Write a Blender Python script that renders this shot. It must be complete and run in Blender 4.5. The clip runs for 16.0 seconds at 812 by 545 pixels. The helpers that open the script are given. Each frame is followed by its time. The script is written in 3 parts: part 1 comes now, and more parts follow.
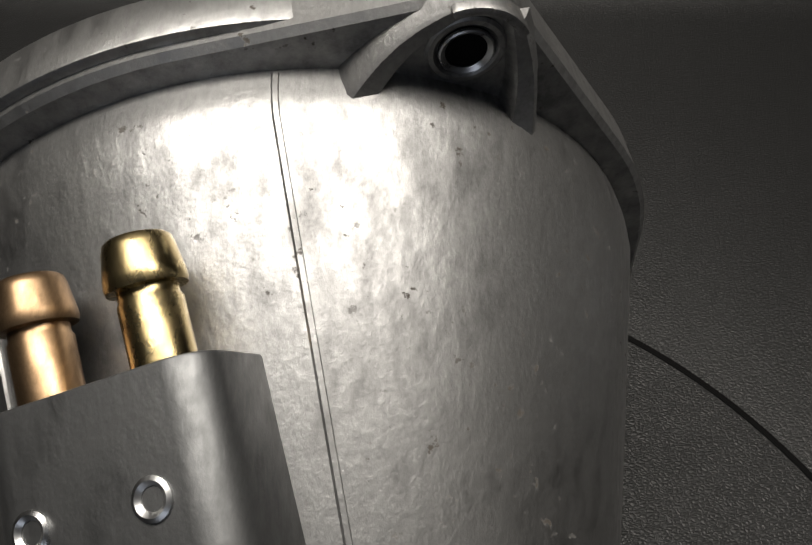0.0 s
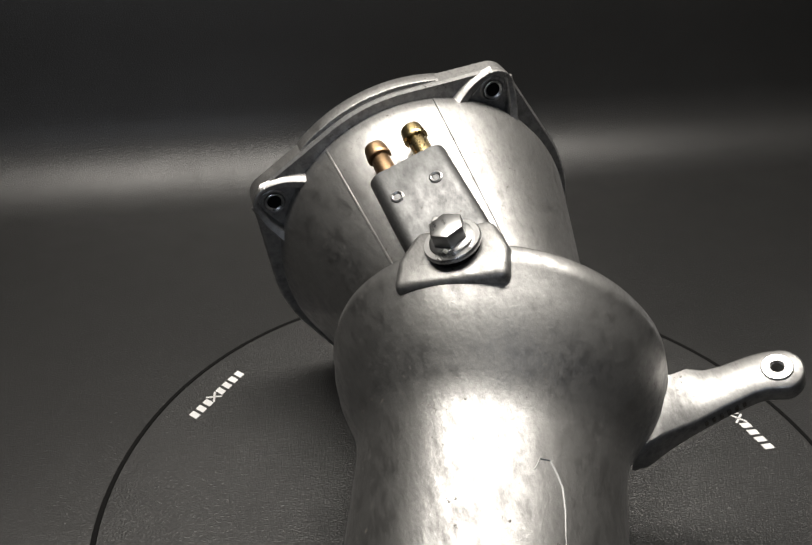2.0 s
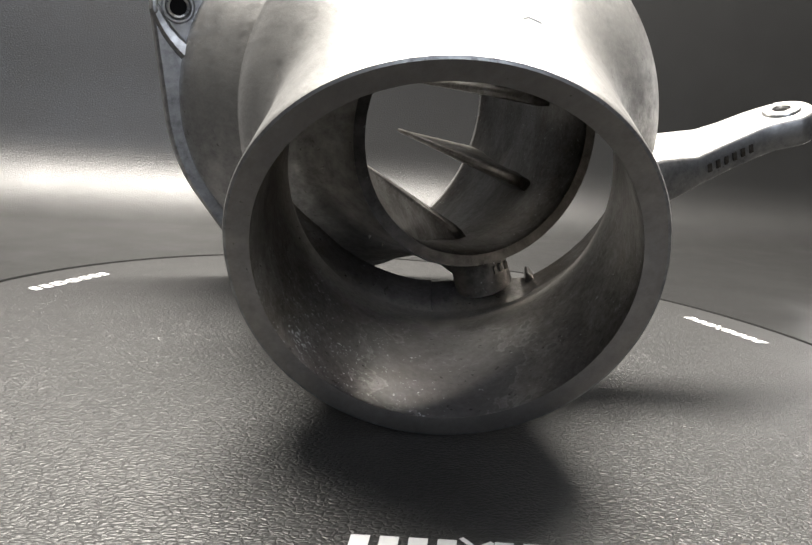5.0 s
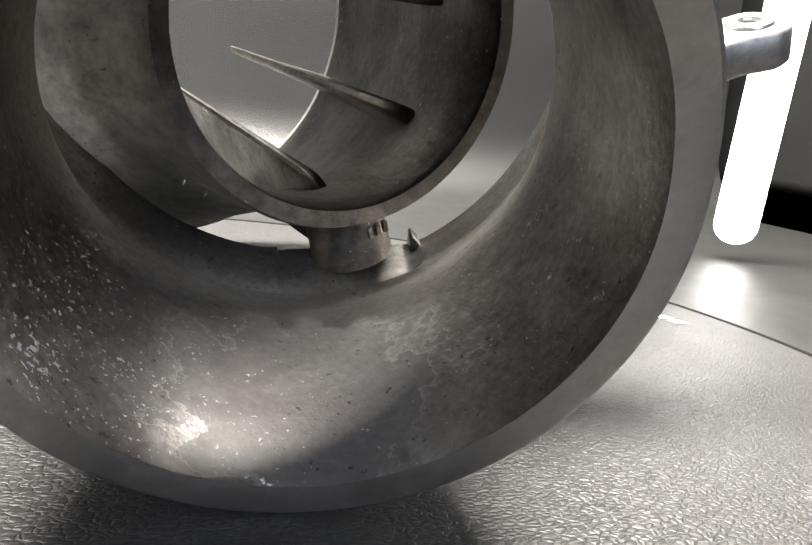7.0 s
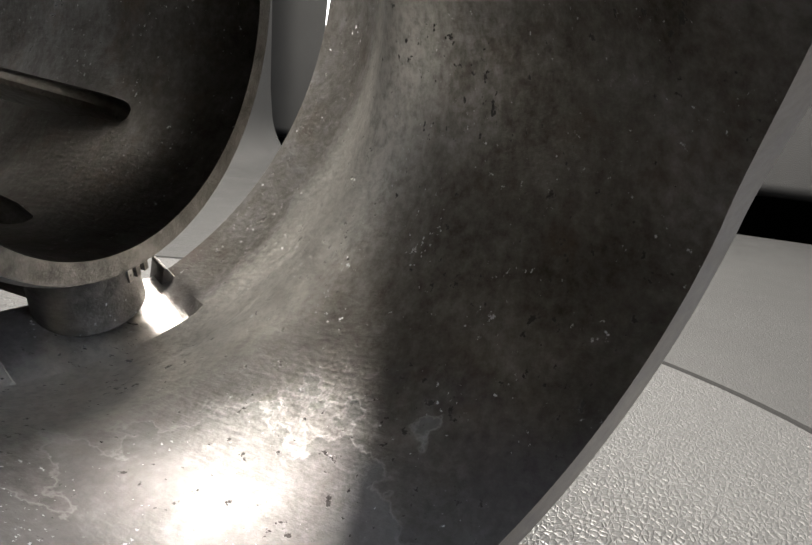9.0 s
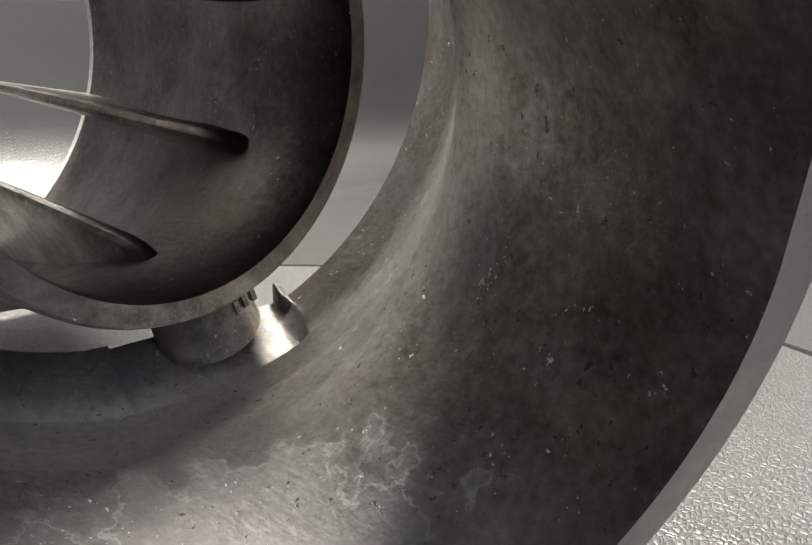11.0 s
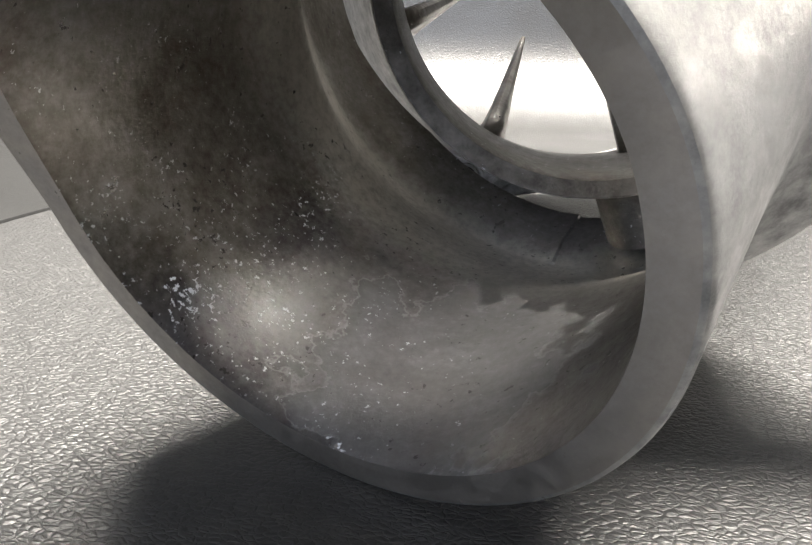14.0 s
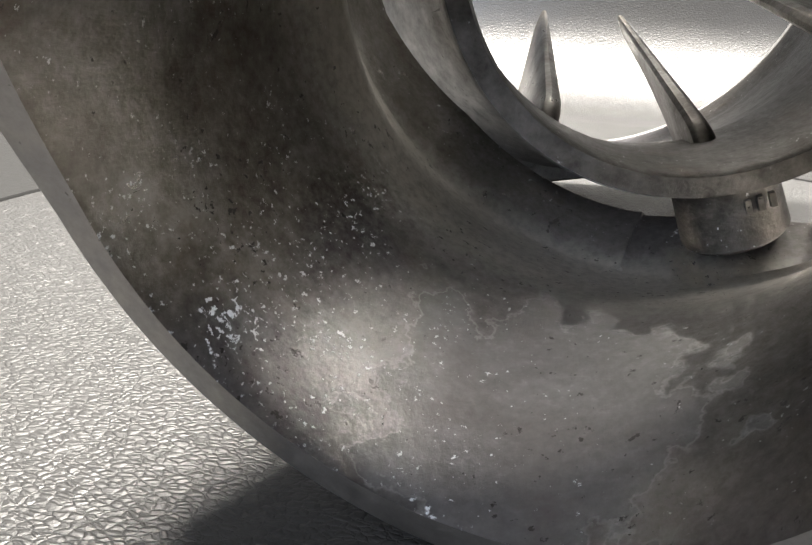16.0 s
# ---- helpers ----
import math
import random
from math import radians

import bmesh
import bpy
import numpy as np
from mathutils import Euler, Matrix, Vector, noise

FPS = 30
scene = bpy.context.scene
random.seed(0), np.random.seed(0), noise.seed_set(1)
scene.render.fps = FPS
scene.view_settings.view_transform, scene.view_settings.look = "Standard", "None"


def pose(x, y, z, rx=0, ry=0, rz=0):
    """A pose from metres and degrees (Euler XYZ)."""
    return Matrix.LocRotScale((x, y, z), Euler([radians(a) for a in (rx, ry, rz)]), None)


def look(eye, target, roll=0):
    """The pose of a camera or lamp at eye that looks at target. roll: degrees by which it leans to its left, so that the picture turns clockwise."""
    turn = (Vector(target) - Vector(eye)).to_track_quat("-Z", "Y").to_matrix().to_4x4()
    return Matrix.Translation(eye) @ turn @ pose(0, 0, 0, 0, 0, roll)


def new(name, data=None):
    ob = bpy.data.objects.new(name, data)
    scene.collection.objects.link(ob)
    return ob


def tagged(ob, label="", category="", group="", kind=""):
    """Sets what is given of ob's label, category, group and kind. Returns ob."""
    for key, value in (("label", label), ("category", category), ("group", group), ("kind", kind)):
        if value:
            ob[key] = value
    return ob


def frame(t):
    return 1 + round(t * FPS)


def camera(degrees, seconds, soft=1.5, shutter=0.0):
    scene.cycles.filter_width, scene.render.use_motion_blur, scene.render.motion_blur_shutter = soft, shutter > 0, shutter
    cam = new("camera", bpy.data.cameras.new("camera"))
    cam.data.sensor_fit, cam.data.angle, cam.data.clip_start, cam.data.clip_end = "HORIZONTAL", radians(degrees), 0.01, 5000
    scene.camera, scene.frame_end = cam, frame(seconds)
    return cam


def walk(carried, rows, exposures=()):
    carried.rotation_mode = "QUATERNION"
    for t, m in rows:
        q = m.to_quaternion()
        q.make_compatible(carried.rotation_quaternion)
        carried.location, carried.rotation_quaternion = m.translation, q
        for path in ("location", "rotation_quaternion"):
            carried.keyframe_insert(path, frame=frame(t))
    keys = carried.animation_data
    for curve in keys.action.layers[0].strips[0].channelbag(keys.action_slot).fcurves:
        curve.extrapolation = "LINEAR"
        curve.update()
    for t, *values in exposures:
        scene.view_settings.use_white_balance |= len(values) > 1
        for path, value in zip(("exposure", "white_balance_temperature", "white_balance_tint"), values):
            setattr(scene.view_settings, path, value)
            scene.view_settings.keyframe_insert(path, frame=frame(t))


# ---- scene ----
cam = camera(55.36, 16.0)
# seconds, eye x y z, turn x y z in degrees
ROWS = [
    (0.0, 0.0393, 0.0238, 0.2476, 36.21, -2.17, -2.81),
    (0.5, 0.0156, -0.0455, 0.2978, 37.79, -2.91, -7.33),
    (1.0, -0.0197, -0.1083, 0.3333, 40.62, -3.13, -13.97),
    (1.5, -0.0615, -0.1674, 0.3357, 47.38, -1.77, -18.55),
    (2.0, -0.0551, -0.2334, 0.2884, 58.73, -0.53, -10.58),
    (2.5, -0.0609, -0.2818, 0.2122, 71.31, 0.08, -8.97),
    (3.0, -0.0584, -0.2862, 0.1671, 75.16, 0.38, -11.63),
    (3.5, -0.0596, -0.2733, 0.1295, 77.43, -0.82, -14.20),
    (3.7, -0.0624, -0.2674, 0.1210, 79.04, -1.69, -13.85),
    (5.8, -0.0527, -0.2055, 0.0628, 78.27, -6.91, -19.74),
    (6.0, -0.0513, -0.1952, 0.0610, 77.72, -7.28, -20.63),
    (6.5, -0.0449, -0.1754, 0.0580, 77.04, -8.10, -23.15),
    (7.0, -0.0317, -0.1576, 0.0621, 77.77, -7.27, -28.55),
    (7.5, -0.0389, -0.1392, 0.0644, 78.73, -6.41, -40.72),
    (8.0, -0.0478, -0.1209, 0.0609, 78.36, -6.30, -50.27),
    (8.5, -0.0536, -0.1008, 0.0619, 78.18, -5.68, -60.60),
    (8.7, -0.0529, -0.0934, 0.0638, 78.17, -5.77, -64.06),
    (10.8, -0.0249, -0.1033, 0.0651, 79.25, 2.45, -54.32),
    (11.0, -0.0281, -0.1096, 0.0709, 76.58, 0.30, -47.31),
    (11.5, -0.0133, -0.1282, 0.0731, 73.97, 2.53, -31.07),
    (12.0, -0.0082, -0.1468, 0.0737, 71.81, 0.73, -17.42),
    (12.5, 0.0128, -0.1546, 0.0726, 70.98, 0.78, -5.20),
    (13.0, 0.0121, -0.1578, 0.0717, 71.09, 0.12, 0.63),
    (13.5, 0.0333, -0.1623, 0.0730, 70.96, -0.14, 10.30),
    (13.7, 0.0393, -0.1560, 0.0765, 67.95, -2.38, 13.71),
    (14.0, 0.0411, -0.1568, 0.0713, 70.33, -1.16, 14.02),
    (14.5, 0.0315, -0.1545, 0.0682, 69.32, -2.24, 13.56),
    (15.0, 0.0226, -0.1475, 0.0663, 68.69, -2.54, 11.91),
    (15.5, 0.0163, -0.1379, 0.0664, 68.48, -2.90, 10.51),
    (16.0, 0.0165, -0.1371, 0.0680, 68.82, -2.47, 10.82),
]
EXPOSURES = [(0.0, -0.2), (0.5, 0.05), (1.0, 0.35), (2.0, 0.6), (3.0, 0.68), (3.7, 0.9), (5.8, 3.45), (7.0, 3.65), (8.7, 3.75), (11.0, 3.7), (12.5, 3.75), (16.0, 3.82)]
walk(cam, [(t, pose(*p)) for t, *p in ROWS], EXPOSURES)

# ---- light ----
world = bpy.data.worlds.new("studio_dark")
scene.world = world
world.use_nodes = True
world.node_tree.nodes["Background"].inputs[0].default_value = (0.9, 0.95, 1.0, 1)
world.node_tree.nodes["Background"].inputs[1].default_value = 0.008


def area_lamp(name, eye, target, w, h, watts, colour=(1, 1, 1)):
    data = bpy.data.lights.new(name, "AREA")
    data.shape, data.size, data.size_y, data.energy, data.color = "RECTANGLE", w, h, watts, colour
    ob = new(name, data)
    ob.matrix_world = look(eye, target)
    return ob


area_lamp("overhead_lamp", (0.05, 0.205, 0.95), (0.05, 0.20, 0.0), 1.06, 0.27, 13.6, (1.0, 0.945, 0.86))
area_lamp("ceiling_light", (0.0, -0.2, 2.2), (0.0, -0.2, 0.0), 2.2, 2.0, 2.0, (0.93, 0.96, 1.0))
area_lamp("room_window", (-0.5, -2.3, 1.0), (0.0, 0.0, 0.05), 1.0, 0.9, 4.4, (0.80, 0.87, 1.0))


# ---- materials ----
def material(name):
    m = bpy.data.materials.new(name)
    m.use_nodes = True
    nt = m.node_tree
    return m, nt, nt.nodes["Principled BSDF"]


def node(nt, kind, **inputs):
    n = nt.nodes.new(kind)
    for k, v in inputs.items():
        n.inputs[k.replace("_", " ")].default_value = v
    return n


def ramp(nt, source, stops):
    r = nt.nodes.new("ShaderNodeValToRGB")
    while len(r.color_ramp.elements) < len(stops):
        r.color_ramp.elements.new(0.5)
    for e, (p, c) in zip(r.color_ramp.elements, stops):
        e.position, e.color = p, (*c, 1) if len(c) == 3 else c
    nt.links.new(source, r.inputs[0])
    return r.outputs[0]


def grey(v):
    return (v, v, v)


def cast_metal(name, dark, light, rough, bump=0.12, warm=0.0, scale=1.0, pits=0.0, specks=0.0):
    """Cast alloy: cloudy tone, scuffs along one way, fine grain; dark pits or pale corrosion specks where asked."""
    m, nt, b = material(name)
    tc = nt.nodes.new("ShaderNodeTexCoord")
    big = node(nt, "ShaderNodeTexNoise", Scale=30.0 * scale, Detail=6.0, Roughness=0.7, Distortion=0.4)
    mid = node(nt, "ShaderNodeTexNoise", Scale=210.0 * scale, Detail=8.0, Roughness=0.72)
    fine = node(nt, "ShaderNodeTexNoise", Scale=700.0 * scale, Detail=3.0, Roughness=0.6)
    drag = nt.nodes.new("ShaderNodeMapping")
    drag.inputs["Scale"].default_value = (1.0, 0.35, 1.0)
    nt.links.new(tc.outputs["Object"], drag.inputs["Vector"])
    for n in (big, mid):
        nt.links.new(drag.outputs[0], n.inputs["Vector"])
    nt.links.new(tc.outputs["Object"], fine.inputs["Vector"])
    both = nt.nodes.new("ShaderNodeMath")
    both.operation = "MULTIPLY_ADD"
    both.inputs[1].default_value = 0.6
    nt.links.new(mid.outputs[0], both.inputs[0])
    half_big = nt.nodes.new("ShaderNodeMath")
    half_big.operation = "MULTIPLY"
    half_big.inputs[1].default_value = 0.4
    nt.links.new(big.outputs[0], half_big.inputs[0])
    nt.links.new(half_big.outputs[0], both.inputs[2])
    mixed = both.outputs[0]
    col = ramp(nt, mixed, [(0.36, (dark * (1 + warm), dark, dark * (1 - warm))), (0.62, (light * (1 + warm), light, light * (1 - warm)))])
    rg = ramp(nt, mixed, [(0.36, grey(rough + 0.16)), (0.62, grey(rough - 0.11))])
    height = fine.outputs[0]
    metal = None
    for amount, spot_scale, tone, lift in ((pits, 420.0, (0.07, 0.06, 0.05), -0.3), (specks, 600.0, (0.60, 0.62, 0.66), 0.4)):
        if not amount:
            continue
        grains = node(nt, "ShaderNodeTexNoise", Scale=spot_scale, Detail=4.0, Roughness=0.6)
        cluster = node(nt, "ShaderNodeTexNoise", Scale=34.0, Detail=3.0, Roughness=0.6)
        nt.links.new(tc.outputs["Object"], grains.inputs["Vector"])
        nt.links.new(tc.outputs["Object"], cluster.inputs["Vector"])
        spot = ramp(nt, grains.outputs[0], [(0.71 - 0.07 * amount, grey(0.0)), (0.75 - 0.07 * amount, grey(1.0))])
        where = ramp(nt, cluster.outputs[0], [(0.46, grey(0.0)), (0.60, grey(1.0))])
        mask = nt.nodes.new("ShaderNodeMath")
        mask.operation = "MULTIPLY"
        nt.links.new(spot, mask.inputs[0])
        nt.links.new(where, mask.inputs[1])
        mx = nt.nodes.new("ShaderNodeMixRGB")
        mx.inputs[2].default_value = (*tone, 1)
        nt.links.new(mask.outputs[0], mx.inputs[0])
        nt.links.new(col, mx.inputs[1])
        col = mx.outputs[0]
        rmx = nt.nodes.new("ShaderNodeMixRGB")
        rmx.inputs[2].default_value = (0.7, 0.7, 0.7, 1)
        nt.links.new(mask.outputs[0], rmx.inputs[0])
        nt.links.new(rg, rmx.inputs[1])
        rg = rmx.outputs[0]
        metal = nt.nodes.new("ShaderNodeMath")
        metal.operation = "SUBTRACT"
        metal.inputs[0].default_value = 1.0
        nt.links.new(mask.outputs[0], metal.inputs[1])
        hm = nt.nodes.new("ShaderNodeMath")
        hm.operation = "MULTIPLY_ADD"
        hm.inputs[1].default_value = lift
        nt.links.new(mask.outputs[0], hm.inputs[0])
        nt.links.new(height, hm.inputs[2])
        height = hm.outputs[0]
    nt.links.new(col, b.inputs["Base Color"])
    nt.links.new(rg, b.inputs["Roughness"])
    b.inputs["Metallic"].default_value = 1.0
    if metal:
        nt.links.new(metal.outputs[0], b.inputs["Metallic"])
    soft = node(nt, "ShaderNodeBump", Strength=min(1.0, bump * 2.2), Distance=0.0012)
    nt.links.new(mixed, soft.inputs["Height"])
    bp = node(nt, "ShaderNodeBump", Strength=bump, Distance=0.0004)
    nt.links.new(height, bp.inputs["Height"])
    nt.links.new(soft.outputs[0], bp.inputs["Normal"])
    nt.links.new(bp.outputs[0], b.inputs["Normal"])
    return m


def maths(nt, operation, *values):
    """One math node; a value is a number or a socket."""
    n = nt.nodes.new("ShaderNodeMath")
    n.operation = operation
    for k, v in enumerate(values):
        if isinstance(v, (int, float)):
            n.inputs[k].default_value = v
        else:
            nt.links.new(v, n.inputs[k])
    return n.outputs[0]


def mixed_colour(nt, amount, first, second):
    """first and second: sockets or colours."""
    n = nt.nodes.new("ShaderNodeMixRGB")
    nt.links.new(amount, n.inputs[0])
    for k, v in ((1, first), (2, second)):
        if isinstance(v, tuple):
            n.inputs[k].default_value = (*v, 1)
        else:
            nt.links.new(v, n.inputs[k])
    return n.outputs[0]


def noise(nt, vector, scale, detail=4.0, rough=0.6, warp=0.0):
    n = node(nt, "ShaderNodeTexNoise", Scale=scale, Detail=detail, Roughness=rough, Distortion=warp)
    nt.links.new(vector, n.inputs["Vector"])
    return n.outputs[0]


def near(nt, vector, centre, reach):
    """1 at centre, 0 at reach."""
    d = nt.nodes.new("ShaderNodeVectorMath")
    d.operation = "DISTANCE"
    d.inputs[1].default_value = centre
    nt.links.new(vector, d.inputs[0])
    return maths(nt, "SUBTRACT", 1.0, maths(nt, "DIVIDE", d.outputs["Value"], reach))


def bore_metal(name, shade=1.0, gleam=0.85):
    """Water-worn bore: brownish polished alloy, drag marks along the flow, lime crust in specks and one ragged lime
    film; throat highlight and low lilac light are painted in.
    """
    m, nt, b = material(name)
    at = nt.nodes.new("ShaderNodeTexCoord").outputs["Object"]
    drag = nt.nodes.new("ShaderNodeMapping")
    drag.inputs["Scale"].default_value = (1.0, 0.16, 1.0)
    nt.links.new(at, drag.inputs["Vector"])
    flow = drag.outputs[0]
    stain = noise(nt, at, 38.0, 6.0, 0.62, 0.5)
    grain = noise(nt, at, 520.0, 5.0, 0.7)
    lines = noise(nt, flow, 760.0, 4.0, 0.65)
    tone = maths(nt, "MULTIPLY_ADD", grain, 0.35, maths(nt, "MULTIPLY", stain, 0.65))
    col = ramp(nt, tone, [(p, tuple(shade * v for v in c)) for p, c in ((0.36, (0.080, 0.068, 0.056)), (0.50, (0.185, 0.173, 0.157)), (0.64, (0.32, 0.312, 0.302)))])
    rust = ramp(nt, noise(nt, at, 90.0, 7.0, 0.7), [(0.54, grey(0.0)), (0.72, grey(0.55))])
    col = mixed_colour(nt, rust, col, (0.105, 0.072, 0.048))
    rg = maths(nt, "ADD", ramp(nt, tone, [(0.36, grey(0.42)), (0.64, grey(0.29))]), maths(nt, "MULTIPLY", maths(nt, "SUBTRACT", lines, 0.5), 0.22))
    # bluish room light on the low part of the bore, painted as a lilac tint
    sep = nt.nodes.new("ShaderNodeSeparateXYZ")
    nt.links.new(at, sep.inputs[0])
    tint_height = maths(nt, "MULTIPLY_ADD", stain, 0.045, sep.outputs["Z"])
    lilac_light = ramp(nt, tint_height, [(0.040, grey(0.15)), (0.052, grey(0.0))])
    col = mixed_colour(nt, lilac_light, col, (0.34, 0.34, 0.42))
    # highlight on the throat lip, painted as a brighter band of metal
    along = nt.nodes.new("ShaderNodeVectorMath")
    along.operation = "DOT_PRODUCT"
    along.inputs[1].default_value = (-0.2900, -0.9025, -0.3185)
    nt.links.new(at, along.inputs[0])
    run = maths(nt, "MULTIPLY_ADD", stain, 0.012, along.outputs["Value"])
    throat_gleam = ramp(nt, maths(nt, "MULTIPLY_ADD", run, 10.0, 0.5), [(0.20, grey(0.0)), (0.27, grey(gleam)), (0.46, grey(gleam)), (0.59, grey(0.0))])
    throat_gleam = maths(nt, "MULTIPLY", throat_gleam, ramp(nt, grain, [(0.35, grey(0.55)), (0.6, grey(1.0))]))
    col = mixed_colour(nt, throat_gleam, col, (0.62 * shade, 0.60 * shade, 0.56 * shade))
    # ragged lime film with a paler tide line
    ragged = maths(nt, "MULTIPLY_ADD", maths(nt, "SUBTRACT", noise(nt, at, 95.0, 5.0, 0.55), 0.5), 1.5, near(nt, at, (0.020, -0.040, 0.011), 0.036))
    film = ramp(nt, ragged, [(0.30, grey(0.0)), (0.33, grey(0.50))])
    tide = ramp(nt, ragged, [(0.29, grey(0.0)), (0.318, grey(0.42)), (0.35, grey(0.0))])
    film = maths(nt, "MULTIPLY", film, ramp(nt, noise(nt, at, 700.0, 3.0, 0.6), [(0.34, grey(0.55)), (0.5, grey(1.0))]))
    col = mixed_colour(nt, film, col, (0.125, 0.120, 0.116))
    col = mixed_colour(nt, tide, col, (0.48, 0.48, 0.46))
    rg = mixed_colour(nt, film, rg, (0.50, 0.50, 0.50))
    # lime specks, thick in one area and scattered elsewhere
    crowd = maths(nt, "MAXIMUM", near(nt, at, (-0.020, -0.040, 0.024), 0.050), 0.0)
    cluster = noise(nt, at, 120.0, 3.0, 0.6)
    rise = maths(nt, "MULTIPLY_ADD", crowd, 0.10, maths(nt, "MULTIPLY", maths(nt, "SUBTRACT", cluster, 0.5), 0.34))
    crust = maths(nt, "ADD", noise(nt, at, 980.0, 3.0, 0.62), rise)
    speck = ramp(nt, crust, [(0.70, grey(0.0)), (0.74, grey(1.0))])
    col = mixed_colour(nt, speck, col, (0.62, 0.63, 0.64))
    rg = mixed_colour(nt, speck, rg, (0.75, 0.75, 0.75))
    pit = ramp(nt, maths(nt, "ADD", noise(nt, at, 560.0, 3.0, 0.6), maths(nt, "MULTIPLY", maths(nt, "SUBTRACT", noise(nt, at, 70.0, 2.0), 0.5), 0.3)), [(0.29, grey(1.0)), (0.33, grey(0.0))])
    col = mixed_colour(nt, pit, col, (0.03, 0.026, 0.022))
    nt.links.new(col, b.inputs["Base Color"])
    nt.links.new(rg, b.inputs["Roughness"])
    solid_part = maths(nt, "MAXIMUM", maths(nt, "MAXIMUM", speck, maths(nt, "MAXIMUM", maths(nt, "MULTIPLY", film, 0.9), lilac_light)), pit)
    nt.links.new(maths(nt, "SUBTRACT", 1.0, solid_part), b.inputs["Metallic"])
    height = maths(nt, "MULTIPLY_ADD", lines, 0.7, grain)
    height = maths(nt, "MULTIPLY_ADD", speck, 0.9, height)
    height = maths(nt, "MULTIPLY_ADD", pit, -0.9, height)
    height = maths(nt, "MULTIPLY_ADD", film, 0.25, height)
    soft = node(nt, "ShaderNodeBump", Strength=0.20, Distance=0.0016)
    nt.links.new(stain, soft.inputs["Height"])
    bp = node(nt, "ShaderNodeBump", Strength=0.22, Distance=0.0005)
    nt.links.new(height, bp.inputs["Height"])
    nt.links.new(soft.outputs[0], bp.inputs["Normal"])
    nt.links.new(bp.outputs[0], b.inputs["Normal"])
    return m


ALU = cast_metal("cast_aluminium", 0.19, 0.48, 0.45, 0.12, warm=0.01, pits=1.0)
ALU_BLOCK = cast_metal("machined_aluminium", 0.12, 0.20, 0.52, 0.08, warm=-0.01, pits=0.5)
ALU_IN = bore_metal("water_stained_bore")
# the same bore metal at half tone: shade inside the cone put into its colour
ALU_JET = bore_metal("shaded_jet_bore", 0.5, 0.1)
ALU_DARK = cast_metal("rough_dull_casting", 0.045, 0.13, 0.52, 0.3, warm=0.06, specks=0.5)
STEEL = cast_metal("zinc_plated_steel", 0.5, 0.58, 0.30, 0.03)
SAWN = cast_metal("sawn_mouth_face", 0.27, 0.36, 0.50, 0.06, warm=0.07, pits=0.3)


def tinted_metal(name, colour, dark, rough):
    """A cast metal whose tone is multiplied by a colour."""
    m = cast_metal(name, dark, 0.52, rough, 0.06)
    nt = m.node_tree
    tint = nt.nodes.new("ShaderNodeMixRGB")
    tint.blend_type, tint.inputs[0].default_value, tint.inputs[2].default_value = "MULTIPLY", 1.0, (*colour, 1)
    b = nt.nodes["Principled BSDF"]
    nt.links.new(b.inputs["Base Color"].links[0].from_socket, tint.inputs[1])
    nt.links.new(tint.outputs[0], b.inputs["Base Color"])
    return m


BRASS = tinted_metal("yellow_brass", (1.0, 0.78, 0.40), 0.30, 0.27)
COPPERY = tinted_metal("tarnished_brass", (1.0, 0.66, 0.38), 0.16, 0.36)
# black of the bushing and housing, also painted shade in gaps and holes
RUBBER_AND_SHADE, nt, b = material("black_rubber_and_shade")
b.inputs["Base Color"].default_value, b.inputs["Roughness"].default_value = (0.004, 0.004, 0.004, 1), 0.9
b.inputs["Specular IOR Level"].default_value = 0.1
PAINT, nt, b = material("white_print")
b.inputs["Base Color"].default_value, b.inputs["Roughness"].default_value = (0.62, 0.62, 0.62, 1), 0.6


